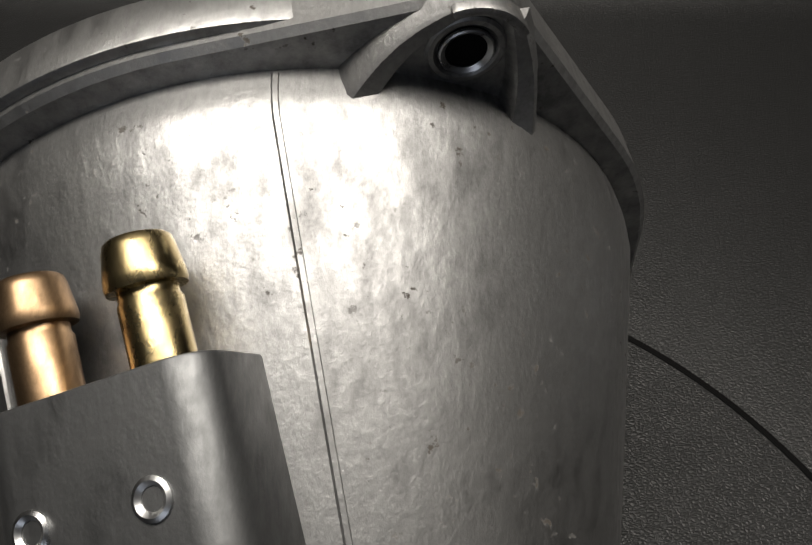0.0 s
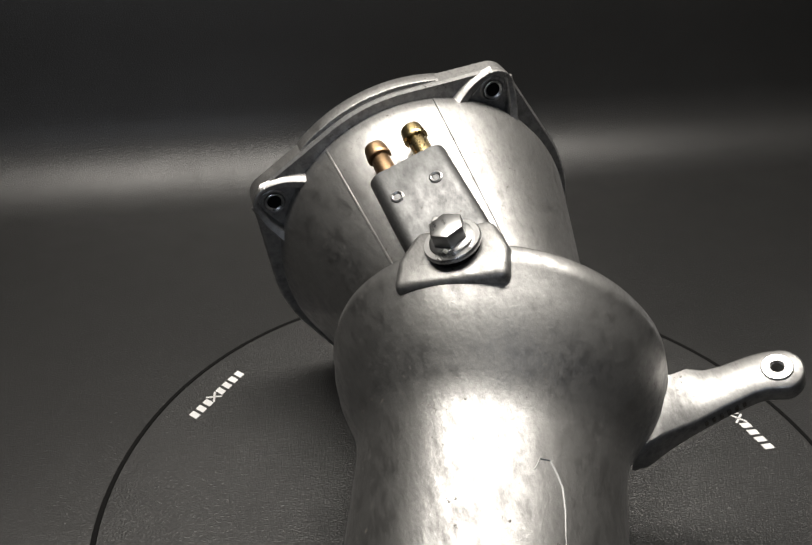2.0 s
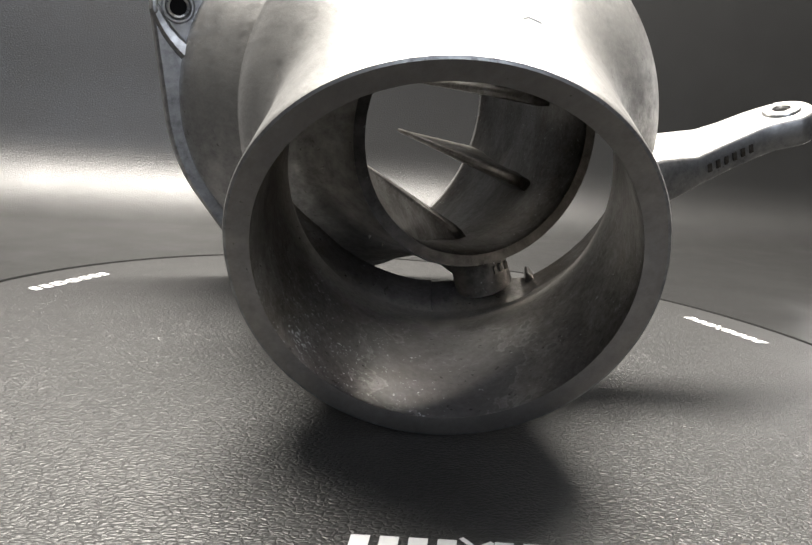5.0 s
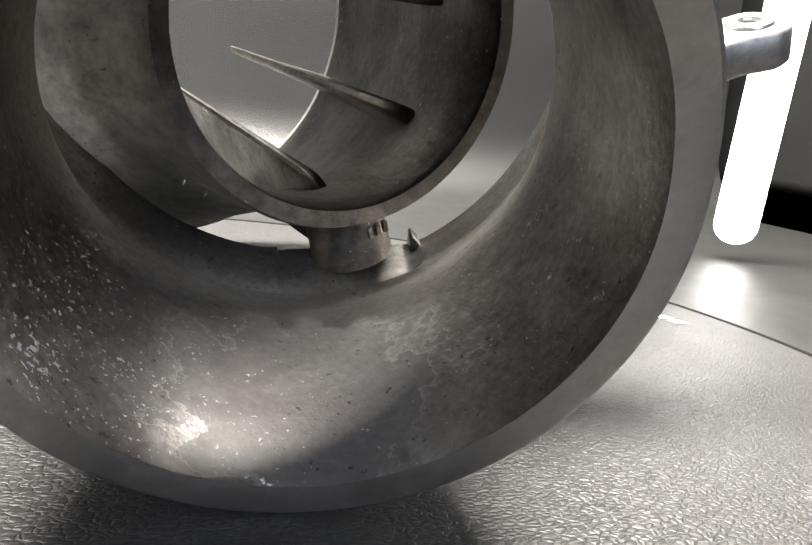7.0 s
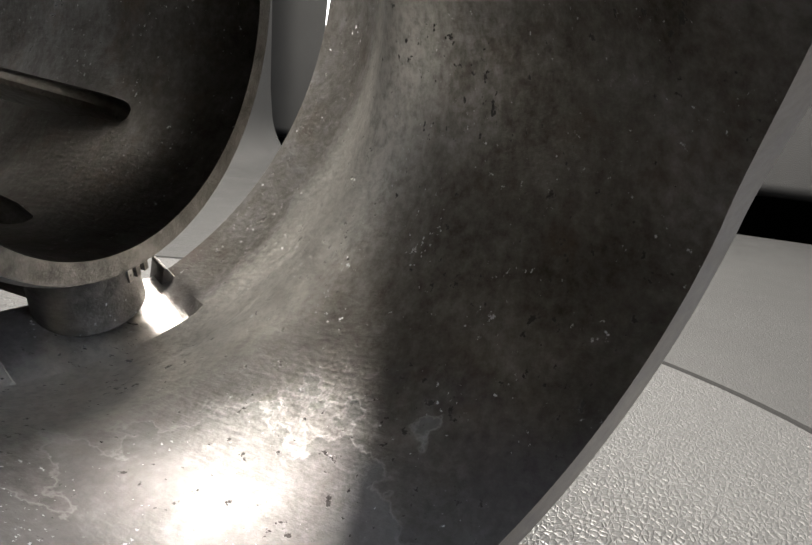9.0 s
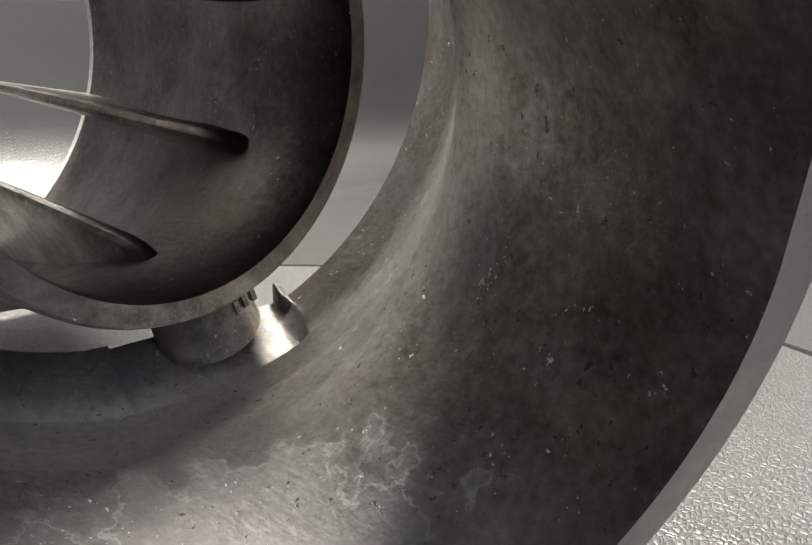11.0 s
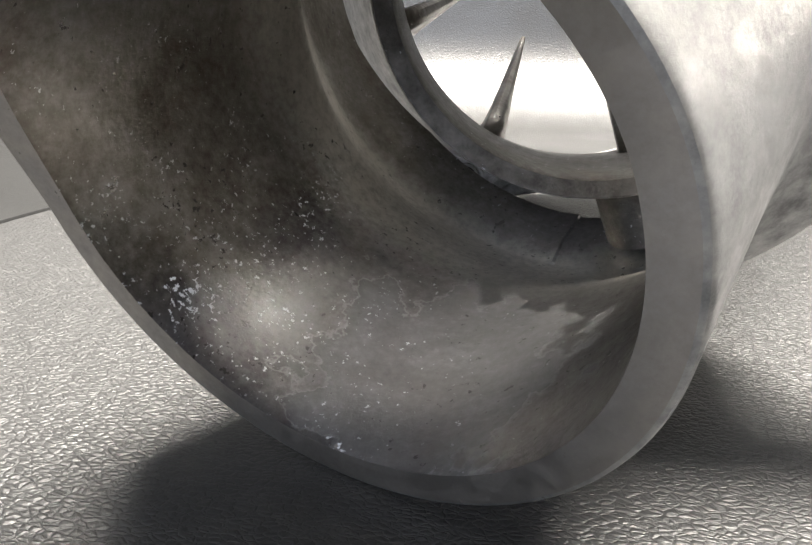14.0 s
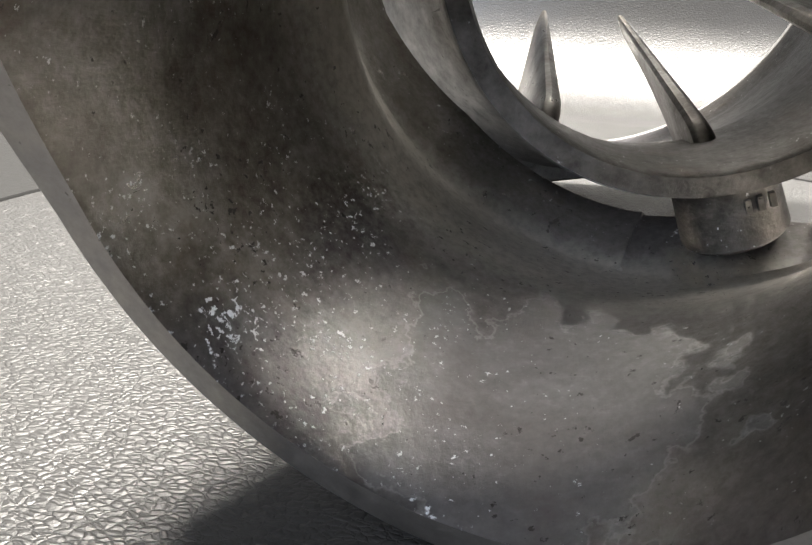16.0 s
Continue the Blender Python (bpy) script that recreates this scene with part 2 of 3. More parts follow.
def leather(name, base, rough, size, depth):
    m, nt, b = material(name)
    tc = nt.nodes.new("ShaderNodeTexCoord")
    warp = node(nt, "ShaderNodeTexNoise", Scale=0.4 / size, Detail=2.0)
    mix = nt.nodes.new("ShaderNodeMixRGB")
    mix.blend_type, mix.inputs[0].default_value = "ADD", 0.0016
    stretch = nt.nodes.new("ShaderNodeMapping")
    stretch.inputs["Scale"].default_value = (0.75, 1.3, 1.0)
    vor = node(nt, "ShaderNodeTexVoronoi", Scale=1.0 / size, Randomness=1.0)
    vor.feature = "DISTANCE_TO_EDGE"
    tiny = node(nt, "ShaderNodeTexVoronoi", Scale=2.6 / size, Randomness=1.0)
    nt.links.new(tc.outputs["Object"], mix.inputs[1])
    nt.links.new(warp.outputs["Color"], mix.inputs[2])
    nt.links.new(tc.outputs["Object"], warp.inputs["Vector"])
    nt.links.new(mix.outputs[0], stretch.inputs["Vector"])
    nt.links.new(stretch.outputs[0], vor.inputs["Vector"])
    nt.links.new(stretch.outputs[0], tiny.inputs["Vector"])
    groove = ramp(nt, vor.outputs["Distance"], [(0.0, grey(0.0)), (0.14, grey(0.5)), (0.45, grey(1.0))])
    add = nt.nodes.new("ShaderNodeMath")
    add.operation = "MULTIPLY_ADD"
    add.inputs[1].default_value = -0.35
    nt.links.new(tiny.outputs["Distance"], add.inputs[0])
    nt.links.new(groove, add.inputs[2])
    bp = node(nt, "ShaderNodeBump", Strength=0.75, Distance=depth)
    nt.links.new(add.outputs[0], bp.inputs["Height"])
    nt.links.new(bp.outputs[0], b.inputs["Normal"])
    big = node(nt, "ShaderNodeTexNoise", Scale=14.0, Detail=6.0, Roughness=0.65)
    nt.links.new(tc.outputs["Object"], big.inputs["Vector"])
    nt.links.new(ramp(nt, big.outputs[0], [(0.3, grey(base * 0.7)), (0.7, grey(base * 1.3))]), b.inputs["Base Color"])
    nt.links.new(ramp(nt, big.outputs[0], [(0.3, grey(rough + 0.07)), (0.7, grey(rough - 0.07))]), b.inputs["Roughness"])
    return m


LEATHER = leather("black_grained_leather", 0.018, 0.46, 0.0014, 0.00026)
BACK = leather("black_vinyl_backdrop", 0.011, 0.40, 0.0016, 0.00012)


# ---- mesh helpers ----
def finish(bm, smooth=35):
    bmesh.ops.recalc_face_normals(bm, faces=bm.faces)
    for f in bm.faces:
        f.smooth = True
    for e in bm.edges:
        if len(e.link_faces) != 2 or e.calc_face_angle(0) > radians(smooth):
            e.smooth = False


def part(name, bm, mat, parent=None, label="", smooth=35):
    finish(bm, smooth)
    me = bpy.data.meshes.new(name)
    bm.to_mesh(me)
    bm.free()
    for m in mat if isinstance(mat, (list, tuple)) else [mat]:
        me.materials.append(m)
    ob = new(name, me)
    ob.parent = parent
    return tagged(ob, label)


def revolve(profile, inner=(), segs=144, m=Matrix()):
    """A closed ring of (s, r) turned about local z; runs of the profile named in inner take the second material."""
    bm = bmesh.new()
    rings = []
    for s, r in profile:
        rings.append([bm.verts.new(m @ Vector((r * math.cos(2 * math.pi * k / segs), r * math.sin(2 * math.pi * k / segs), s))) for k in range(segs)])
    n = len(rings)
    for i in range(n):
        a, b2 = rings[i], rings[(i + 1) % n]
        for k in range(segs):
            f = bm.faces.new((a[k], a[(k + 1) % segs], b2[(k + 1) % segs], b2[k]))
            f.material_index = 1 if i in inner else 0
    return bm


def solid(profile, segs=48, m=Matrix()):
    """A turned solid with closed ends from (z, r) pairs."""
    bm = bmesh.new()
    rings = [[bm.verts.new(m @ Vector((r * math.cos(2 * math.pi * k / segs), r * math.sin(2 * math.pi * k / segs), z))) for k in range(segs)] for z, r in profile]
    for a, b2 in zip(rings, rings[1:]):
        for k in range(segs):
            bm.faces.new((a[k], a[(k + 1) % segs], b2[(k + 1) % segs], b2[k]))
    bm.faces.new(rings[0])
    bm.faces.new(rings[-1])
    return bm


def extrude(outline, z0, z1, m=Matrix(), bevel=0.0, segs=3, holes=None):
    bm = bmesh.new()
    lo = [bm.verts.new(m @ Vector((x, y, z0))) for x, y in outline]
    hi = [bm.verts.new(m @ Vector((x, y, z1))) for x, y in outline]
    n = len(outline)
    for k in range(n):
        bm.faces.new((lo[k], lo[(k + 1) % n], hi[(k + 1) % n], hi[k]))
    bm.faces.new(lo)
    bm.faces.new(hi)
    bmesh.ops.recalc_face_normals(bm, faces=bm.faces)
    if bevel:
        es = [e for e in bm.edges if e.calc_face_angle(0) > 0.6]
        bmesh.ops.bevel(bm, geom=es, offset=bevel, segments=segs, profile=0.5, affect="EDGES")
    return bm


def box(x0, x1, y0, y1, z0, z1, m=Matrix(), bevel=0.0, segs=3):
    return extrude([(x0, y0), (x1, y0), (x1, y1), (x0, y1)], z0, z1, m, bevel, segs)


def arc(cx, cy, r, a0, a1, n=12):
    return [(cx + r * math.cos(radians(a0 + (a1 - a0) * k / n)), cy + r * math.sin(radians(a0 + (a1 - a0) * k / n))) for k in range(n + 1)]


def frame_from(origin, x, z):
    z = Vector(z).normalized()
    x = Vector(x)
    x = (x - x.dot(z) * z).normalized()
    y = z.cross(x)
    m = Matrix((x, y, z)).transposed().to_4x4()
    m.translation = Vector(origin)
    return m


# ---- the place: table, backdrop, turntable ----
def sweep_sheet():
    """Floor that bends up into the rear wall; one sheet."""
    bm = bmesh.new()
    prof = [(-1.6, -0.014), (-0.6, -0.014), (-0.2, -0.014), (0.2, -0.014), (0.385, -0.014)]
    prof += [(0.385 + 0.075 * math.sin(a), 0.061 - 0.075 * math.cos(a)) for a in [radians(d) for d in range(6, 85, 6)]]
    prof += [(0.4635, 0.08), (0.465, 0.11), (0.475, 0.3), (0.485, 0.7), (0.49, 1.3)]
    xs = [-1.6, -1.0, -0.6, -0.3, 0.0, 0.3, 0.6, 0.72]
    rows = [[bm.verts.new((x, y, z)) for x in xs] for y, z in prof]
    for a, b2 in zip(rows, rows[1:]):
        for k in range(len(xs) - 1):
            bm.faces.new((a[k], a[k + 1], b2[k + 1], b2[k]))
    ob = part("backdrop", bm, BACK, None, smooth=60)
    return tagged(ob, "black grained vinyl sheet sweeping up behind the turntable", "backdrop", kind="structure")


sweep_sheet()
side = part("wall_east", box(0.80, 0.86, -1.6, 1.3, 0.018, 1.3, bevel=0.014, segs=5), BACK)
tagged(side, "dark vinyl covered side wall", "wall", kind="structure")
# added black surfaces: the shade below the side wall is put into their colour
lower = part("floor", box(0.722, 1.30, -1.6, 1.3, -0.12, -0.10), RUBBER_AND_SHADE)
under = part("wall_recess", box(1.30, 1.33, -1.6, 1.3, -0.12, 0.10), RUBBER_AND_SHADE)
tagged(under, "recess below the side wall, its shade painted black", "wall", kind="structure")
tagged(lower, "added floor under the table sheet, painted black as shade", "floor", kind="structure")
# unseen cover, added to keep light out of the recess
shelf = part("recess_shade_cover", box(0.862, 1.33, -1.6, 1.3, 0.10, 0.12), RUBBER_AND_SHADE)
tagged(shelf, "added unseen black cover that keeps the recess dark", "ceiling", kind="structure")

strip = tagged(new("light_panel"), "tall white glowing light panel standing beyond the table", "light panel")
strip.matrix_world = pose(0.423, 0.196, 0.0, 0, 0, -50) @ Matrix.Scale(0.60, 4)
GLOW, nt, b = material("white_diffuser")
b.inputs["Base Color"].default_value = (0.5, 0.5, 0.5, 1)
b.inputs["Emission Color"].default_value, b.inputs["Emission Strength"].default_value = (1, 0.98, 0.95, 1), 0.7
part("diffuser", extrude(arc(0.006, 0.030, 0.022, 180, 270, 6) + arc(0.010, 0.030, 0.022, 270, 360, 6) + [(0.040, 0.40), (-0.010, 0.40)], -0.006, 0.0, pose(0, 0, -0.012, 90, 0, 0)), GLOW, strip, "white glowing diffuser")
part("panel_back", box(-0.006, 0.022, 0.004, 0.010, 0.004, 0.38), RUBBER_AND_SHADE, strip, "black panel housing")

DISC = Vector((0.0338, 0.025, 0))
turntable = tagged(new("turntable"), "round black leather topped turntable with white printed marks", "turntable")
turntable.location = (DISC.x, DISC.y, -0.0140)
part("top", solid([(0.0, 0.178), (0.0, 0.183), (0.009, 0.184), (0.0115, 0.1832), (0.012, 0.1815)], 160), [LEATHER], turntable)
# black ring that stands for the shaded gap round the disc
part("edge_band", revolve([(0.0005, 0.1842), (0.0112, 0.1848), (0.0122, 0.1842), (0.0124, 0.1822), (0.0118, 0.1815), (0.0005, 0.1830)], (), 160), RUBBER_AND_SHADE, turntable, "thin black band painted as the shade in the edge gap")


def print_mark(angle, radius):
    """White lettering reduced to bars, with a four-pointed mark in the middle."""
    m = pose(radius * math.cos(radians(angle)), radius * math.sin(radians(angle)), 0.01205, 0, 0, angle - 90)
    bm = bmesh.new()
    w, h = 0.0457, 0.0056
    for k in range(8):
        x = -w / 2 + (k + 0.5) * w / 8
        if k == 3:
            for rot in (35, -55):
                mm = m @ pose(x, 0, 0, 0, 0, rot)
                vs = [bm.verts.new(mm @ Vector(p)) for p in ((-0.0045, -0.0006, 0.0002), (0.0045, -0.0006, 0.0002), (0.0045, 0.0006, 0.0002), (-0.0045, 0.0006, 0.0002))]
                bm.faces.new(vs)
            continue
        vs = [bm.verts.new(m @ Vector(p)) for p in ((x - 0.0022, -h / 2, 0.0002), (x + 0.0016, -h / 2, 0.0002), (x + 0.0024, h / 2, 0.0002), (x - 0.0014, h / 2, 0.0002))]
        bm.faces.new(vs)
    part("print", bm, PAINT, turntable, "white printed mark")


for ang, rad_ in ((143.0, 0.162), (8.7, 0.157), (255.5, 0.1390)):
    print_mark(ang, rad_)

# ---- the jet pump nozzle ----
nozzle = tagged(new("jet_pump_nozzle"), "weathered cast aluminium jet pump nozzle lying on a leather turntable", "nozzle")
AXIS_N, AXIS_U = Vector((0.1078, -0.9911, -0.0787)), Vector((0.9138, 0.0676, 0.4006))
MN = frame_from((0.026, 0.126, 0.0865), AXIS_U, AXIS_N)  # x right, y up, z towards the outlet
MS = frame_from((0.0335, 0.0198, 0.0794), (0.8628, -0.3905, 0.3210), (-0.2900, -0.9025, -0.3185))

# fixed nozzle: a cone that narrows from the flange to the jet ring
CONE = [(-0.012, 0.0785), (0.0, 0.0788), (0.004, 0.0783), (0.012, 0.0757), (0.05, 0.0630), (0.075, 0.0545), (0.092, 0.0490), (0.105, 0.0463), (0.118, 0.0450), (0.1255, 0.0447), (0.1273, 0.0440)]
BORE = [(0.1273, 0.0402), (0.1255, 0.0398), (0.105, 0.0415), (0.085, 0.0460), (0.05, 0.0578), (0.0, 0.0735), (-0.0145, 0.0745)]
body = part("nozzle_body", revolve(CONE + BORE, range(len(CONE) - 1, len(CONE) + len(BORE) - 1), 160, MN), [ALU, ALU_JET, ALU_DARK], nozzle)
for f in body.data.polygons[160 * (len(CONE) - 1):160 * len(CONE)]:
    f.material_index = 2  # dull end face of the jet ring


def hull(points):
    pts = sorted(points)
    def half(seq):
        out = []
        for p in seq:
            while len(out) > 1 and (out[-1][0] - out[-2][0]) * (p[1] - out[-2][1]) - (out[-1][1] - out[-2][1]) * (p[0] - out[-2][0]) <= 0:
                out.pop()
            out.append(p)
        return out[:-1]
    return half(pts) + half(pts[::-1])


def flange():
    ring = arc(0, 0, 0.0846, 0, 360, 120)
    for sx in (-1, 1):
        for sy in (-1, 1):
            ring += arc(sx * 0.061, sy * 0.061, 0.0108, 0, 360, 32)
    out = []
    corners = hull(ring)
    for p, q in zip(corners, corners[1:] + corners[:1]):
        n = max(1, int(math.dist(p, q) / 0.003))
        out += [(p[0] + (q[0] - p[0]) * k / n, p[1] + (q[1] - p[1]) * k / n) for k in range(n)]
    bm = bmesh.new()
    def loop(pts, z):
        return [bm.verts.new(MN @ Vector((x, y, z))) for x, y in pts]
    n = len(out)
    inner = []
    for x, y in out:
        a = math.atan2(y, x)
        inner.append((0.0746 * math.cos(a), 0.0746 * math.sin(a)))
    small = [(x * (1 - 0.0012 / math.hypot(x, y)), y * (1 - 0.0012 / math.hypot(x, y))) for x, y in out]
    loops = [loop(inner, -0.0166), loop(small, -0.0166), loop(out, -0.0154), loop(out, -0.0062), loop(small, -0.005), loop(inner, -0.005)]
    for a, b2 in zip(loops, loops[1:] + loops[:1]):
        for k in range(n):
            bm.faces.new((a[k], a[(k + 1) % n], b2[(k + 1) % n], b2[k]))
    return part("flange", bm, ALU, body)


flange()


def mounting_ear(sx, sy):
    c = Vector((sx * 0.061, sy * 0.061, 0))
    m = MN @ Matrix.Translation(c)
    ear = part("mounting_ear", revolve([(-0.006, 0.0070), (-0.0046, 0.0069), (-0.0042, 0.0064), (-0.0042, 0.0056), (-0.0052, 0.0046), (-0.0148, 0.0046), (-0.0148, 0.0070)], (), 40, m), ALU, nozzle)
    # black disc in place of the shaded depth of the hole
    part("bolt_hole", solid([(-0.0062, 0.0047), (-0.0047, 0.0047)], 32, m), RUBBER_AND_SHADE, ear, "threaded hole, its shade painted as a black disc")
    part("thread_insert", revolve([(-0.0046, 0.0047), (-0.0040, 0.0047), (-0.0038, 0.0044), (-0.0044, 0.0036), (-0.0046, 0.0036)], (), 32, m), STEEL, ear, "bright steel thread insert")
    lip = [(sx * x, sy * y) for x, y in arc(0, 0, 0.0107, 2, 88, 14) + arc(0, 0, 0.0088, 88, 2, 14)]
    part("corner_wall", extrude(lip, -0.0060, -0.0020, m, 0.0006, 2), ALU, ear)
    for swap in (False, True):
        bm = bmesh.new()
        prev = None
        p0, p1 = Vector((0.0640, 0.0702)), Vector((0.0418, 0.0641))
        side_ = Vector((-(p1 - p0).y, (p1 - p0).x)).normalized()
        for k in range(7):
            f = k / 6
            p = p0.lerp(p1, f) - side_ * 0.0015 * math.sin(math.pi * f)
            top, t = -0.0030 + 0.0050 * f * f, 0.0016 + 0.0012 * f
            ring = []
            for off, z in ((-t - 0.001, -0.006), (t + 0.001, -0.006), (t, top - 0.001), (t - 0.0008, top), (-t + 0.0008, top), (-t, top - 0.001)):
                q = p + side_ * off
                x, y = (q.y, q.x) if swap else (q.x, q.y)
                ring.append(bm.verts.new(MN @ Vector((sx * x, sy * y, z))))
            if prev:
                for n in range(6):
                    bm.faces.new((prev[n], prev[(n + 1) % 6], ring[(n + 1) % 6], ring[n]))
            else:
                bm.faces.new(ring)
            prev = ring
        bm.faces.new(prev)
        part("gusset", bm, ALU, ear)


for sx in (-1, 1):
    for sy in (-1, 1):
        mounting_ear(sx, sy)


def cone_radius(s):
    for (s0, r0), (s1, r1) in zip(CONE, CONE[1:]):
        if s0 <= s <= s1:
            return r0 + (r1 - r0) * (s - s0) / (s1 - s0)
    return CONE[-1][1]


def bore_radius(s):
    pts = BORE[::-1]
    for (s0, r0), (s1, r1) in zip(pts, pts[1:]):
        if s0 <= s <= s1:
            return r0 + (r1 - r0) * (s - s0) / (s1 - s0)
    return pts[-1][1] if s > 0.1 else pts[0][1]


def casting_seam(u0, u1, s0=-0.004, s1=0.105):
    bm = bmesh.new()
    prev = None
    n = 40
    for i in range(n + 1):
        s = s0 + (s1 - s0) * i / n
        u = u0 + (u1 - u0) * i / n
        r = cone_radius(s)
        a = math.asin(u / r)
        ring = []
        for da, dr in ((-0.0014, -0.0008), (-0.0005, 0.0005), (0.0003, 0.0005), (0.0008, -0.0008)):
            aa = a + da / r
            ring.append(bm.verts.new(MN @ Vector(((r + dr) * math.sin(aa), (r + dr) * math.cos(aa), s))))
        if prev:
            for k in range(4):
                bm.faces.new((prev[k], prev[(k + 1) % 4], ring[(k + 1) % 4], ring[k]))
        prev = ring
    part("casting_seam", bm, ALU, body)


casting_seam(-0.0262, -0.0205)
casting_seam(0.0318, 0.0235)
# raised pad on the flange edge between the two seams
pad = arc(0, 0, 0.0866, 61.5, 116, 30) + arc(0, 0, 0.0830, 116, 61.5, 30)
part("flange_pad", extrude(pad, -0.0170, -0.0075, MN, 0.0005, 2), ALU, body)

# hose block on top of the cone
def rounded_top(half, top, bottom, r):
    return [(-half, bottom), (half, bottom)] + arc(half - r, top - r, r, 0, 90, 8) + arc(-half + r, top - r, r, 90, 180, 8)


MK = MN @ Matrix.Translation((0.0, 0.0738, 0.0600)) @ pose(0, 0, 0, 18.4, 0, 0)
block = part("hose_block", extrude(rounded_top(0.0182, 0.0, -0.020, 0.0060), -0.0165, 0.050, MK @ Matrix.Translation((0.0030, 0, 0)), 0.0006, 2), ALU_BLOCK, nozzle, "smooth grey aluminium block")
for u in (-0.0073, 0.0109):
    m = MK @ Matrix.Translation((u, 0, 0)) @ pose(0, 0, 0, -90, 0, 0)
    plug = part("plug_screw", revolve([(-0.001, 0.0030), (0.0004, 0.0029), (0.0007, 0.0023), (0.0002, 0.0016), (-0.0018, 0.0013), (-0.0018, 0.0030)], (), 24, m), STEEL, block, "small pressed plug")
    # black plug painted as the shade in the small hole
    part("plug_hole", solid([(-0.0017, 0.0014), (-0.0006, 0.0013)], 16, m), RUBBER_AND_SHADE, block)
part("rib", extrude(arc(0, 0.008, 0.0021, 0, 180, 8) + arc(0, -0.010, 0.0012, 180, 360, 8), -0.006, 0.0042, MK @ Matrix.Translation((0.0018, 0, 0.0305)) @ pose(0, 0, 0, -90, 0, 0), 0.0009), ALU, nozzle)


def hose_barb(u, metal, label):
    m = MK @ Matrix.Translation((u, -0.0058, -0.0150)) @ pose(0, 0, 0, 184, 0, 0)
    part("hose_barb", solid([(-0.004, 0.0045), (0.0105, 0.0045), (0.0110, 0.0042), (0.0122, 0.0042), (0.0124, 0.0055), (0.0131, 0.0057), (0.0143, 0.0056), (0.0182, 0.0050), (0.0192, 0.0047), (0.0196, 0.0042), (0.0194, 0.0034), (0.015, 0.0032)], 40, m), metal, nozzle, label)


hose_barb(-0.0058, COPPERY, "tarnished coppery brass hose barb")
hose_barb(0.0125, BRASS, "brass hose barb")


# stator vanes inside the cone
def vane(angle):
    bm = bmesh.new()
    prev = None
    n = 24
    for i in range(n + 1):
        f = i / n
        s = 0.101 - 0.116 * f
        ri = max(0.0398 - 0.0075 * f, 0.0425 - 0.06 * f)
        ro = bore_radius(max(s, -0.014)) + 0.0015
        tw = radians(angle) + radians(5) * f
        th = 0.0024 * (1 - 0.62 * f) + 0.0002
        ring = []
        for rr, k in ((ro, 1.6), (ri + 0.006, 1.15), (ri + 0.0022, 1.0), (ri + 0.0008, 0.8), (ri, 0.35), (ri, -0.35), (ri + 0.0008, -0.8), (ri + 0.0022, -1.0), (ri + 0.006, -1.15), (ro, -1.6)):
            aa = tw + radians(5.5) * (rr - ri) / 0.03
            ring.append(bm.verts.new(MN @ Vector((rr * math.cos(aa) - k * th * math.sin(aa), rr * math.sin(aa) + k * th * math.cos(aa), s))))
        if prev:
            for k in range(10):
                bm.faces.new((prev[k], prev[(k + 1) % 10], ring[(k + 1) % 10], ring[k]))
        else:
            bm.faces.new(ring)
        prev = ring
    bm.faces.new(prev)
    part("stator_vane", bm, ALU_IN, body)


for k in range(8):
    vane(-97 + 45 * k)

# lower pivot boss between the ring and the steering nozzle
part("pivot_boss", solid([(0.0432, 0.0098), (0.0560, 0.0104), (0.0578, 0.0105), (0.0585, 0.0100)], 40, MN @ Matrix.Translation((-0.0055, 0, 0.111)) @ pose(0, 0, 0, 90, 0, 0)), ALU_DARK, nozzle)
TURN = Matrix(((0, 0, 1, 0), (0, 1, 0, 0), (1, 0, 0, 0), (0, 0, 0, 1)))  # outline along the axis and down; thickness across
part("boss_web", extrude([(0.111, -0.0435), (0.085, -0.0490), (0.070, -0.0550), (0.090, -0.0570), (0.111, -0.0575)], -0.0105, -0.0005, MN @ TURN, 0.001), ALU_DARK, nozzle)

# steering nozzle
S_OUT = [(-0.002, 0.0692), (0.0, 0.0704), (0.006, 0.0706), (0.0075, 0.0699), (0.016, 0.0678), (0.025, 0.0640), (0.032, 0.0598), (0.038, 0.0560), (0.044, 0.0535), (0.052, 0.0522), (0.07, 0.0515), (0.0985, 0.0511), (0.1010, 0.0511), (0.1017, 0.0508), (0.1020, 0.0501)]
S_IN = [(0.1018, 0.0450), (0.0985, 0.0449), (0.085, 0.0456), (0.065, 0.0470), (0.050, 0.0483), (0.040, 0.0491), (0.0362, 0.0497), (0.0332, 0.0509), (0.0300, 0.0532), (0.0255, 0.0570), (0.0205, 0.0602), (0.0195, 0.0608), (0.010, 0.0645), (-0.002, 0.0660)]


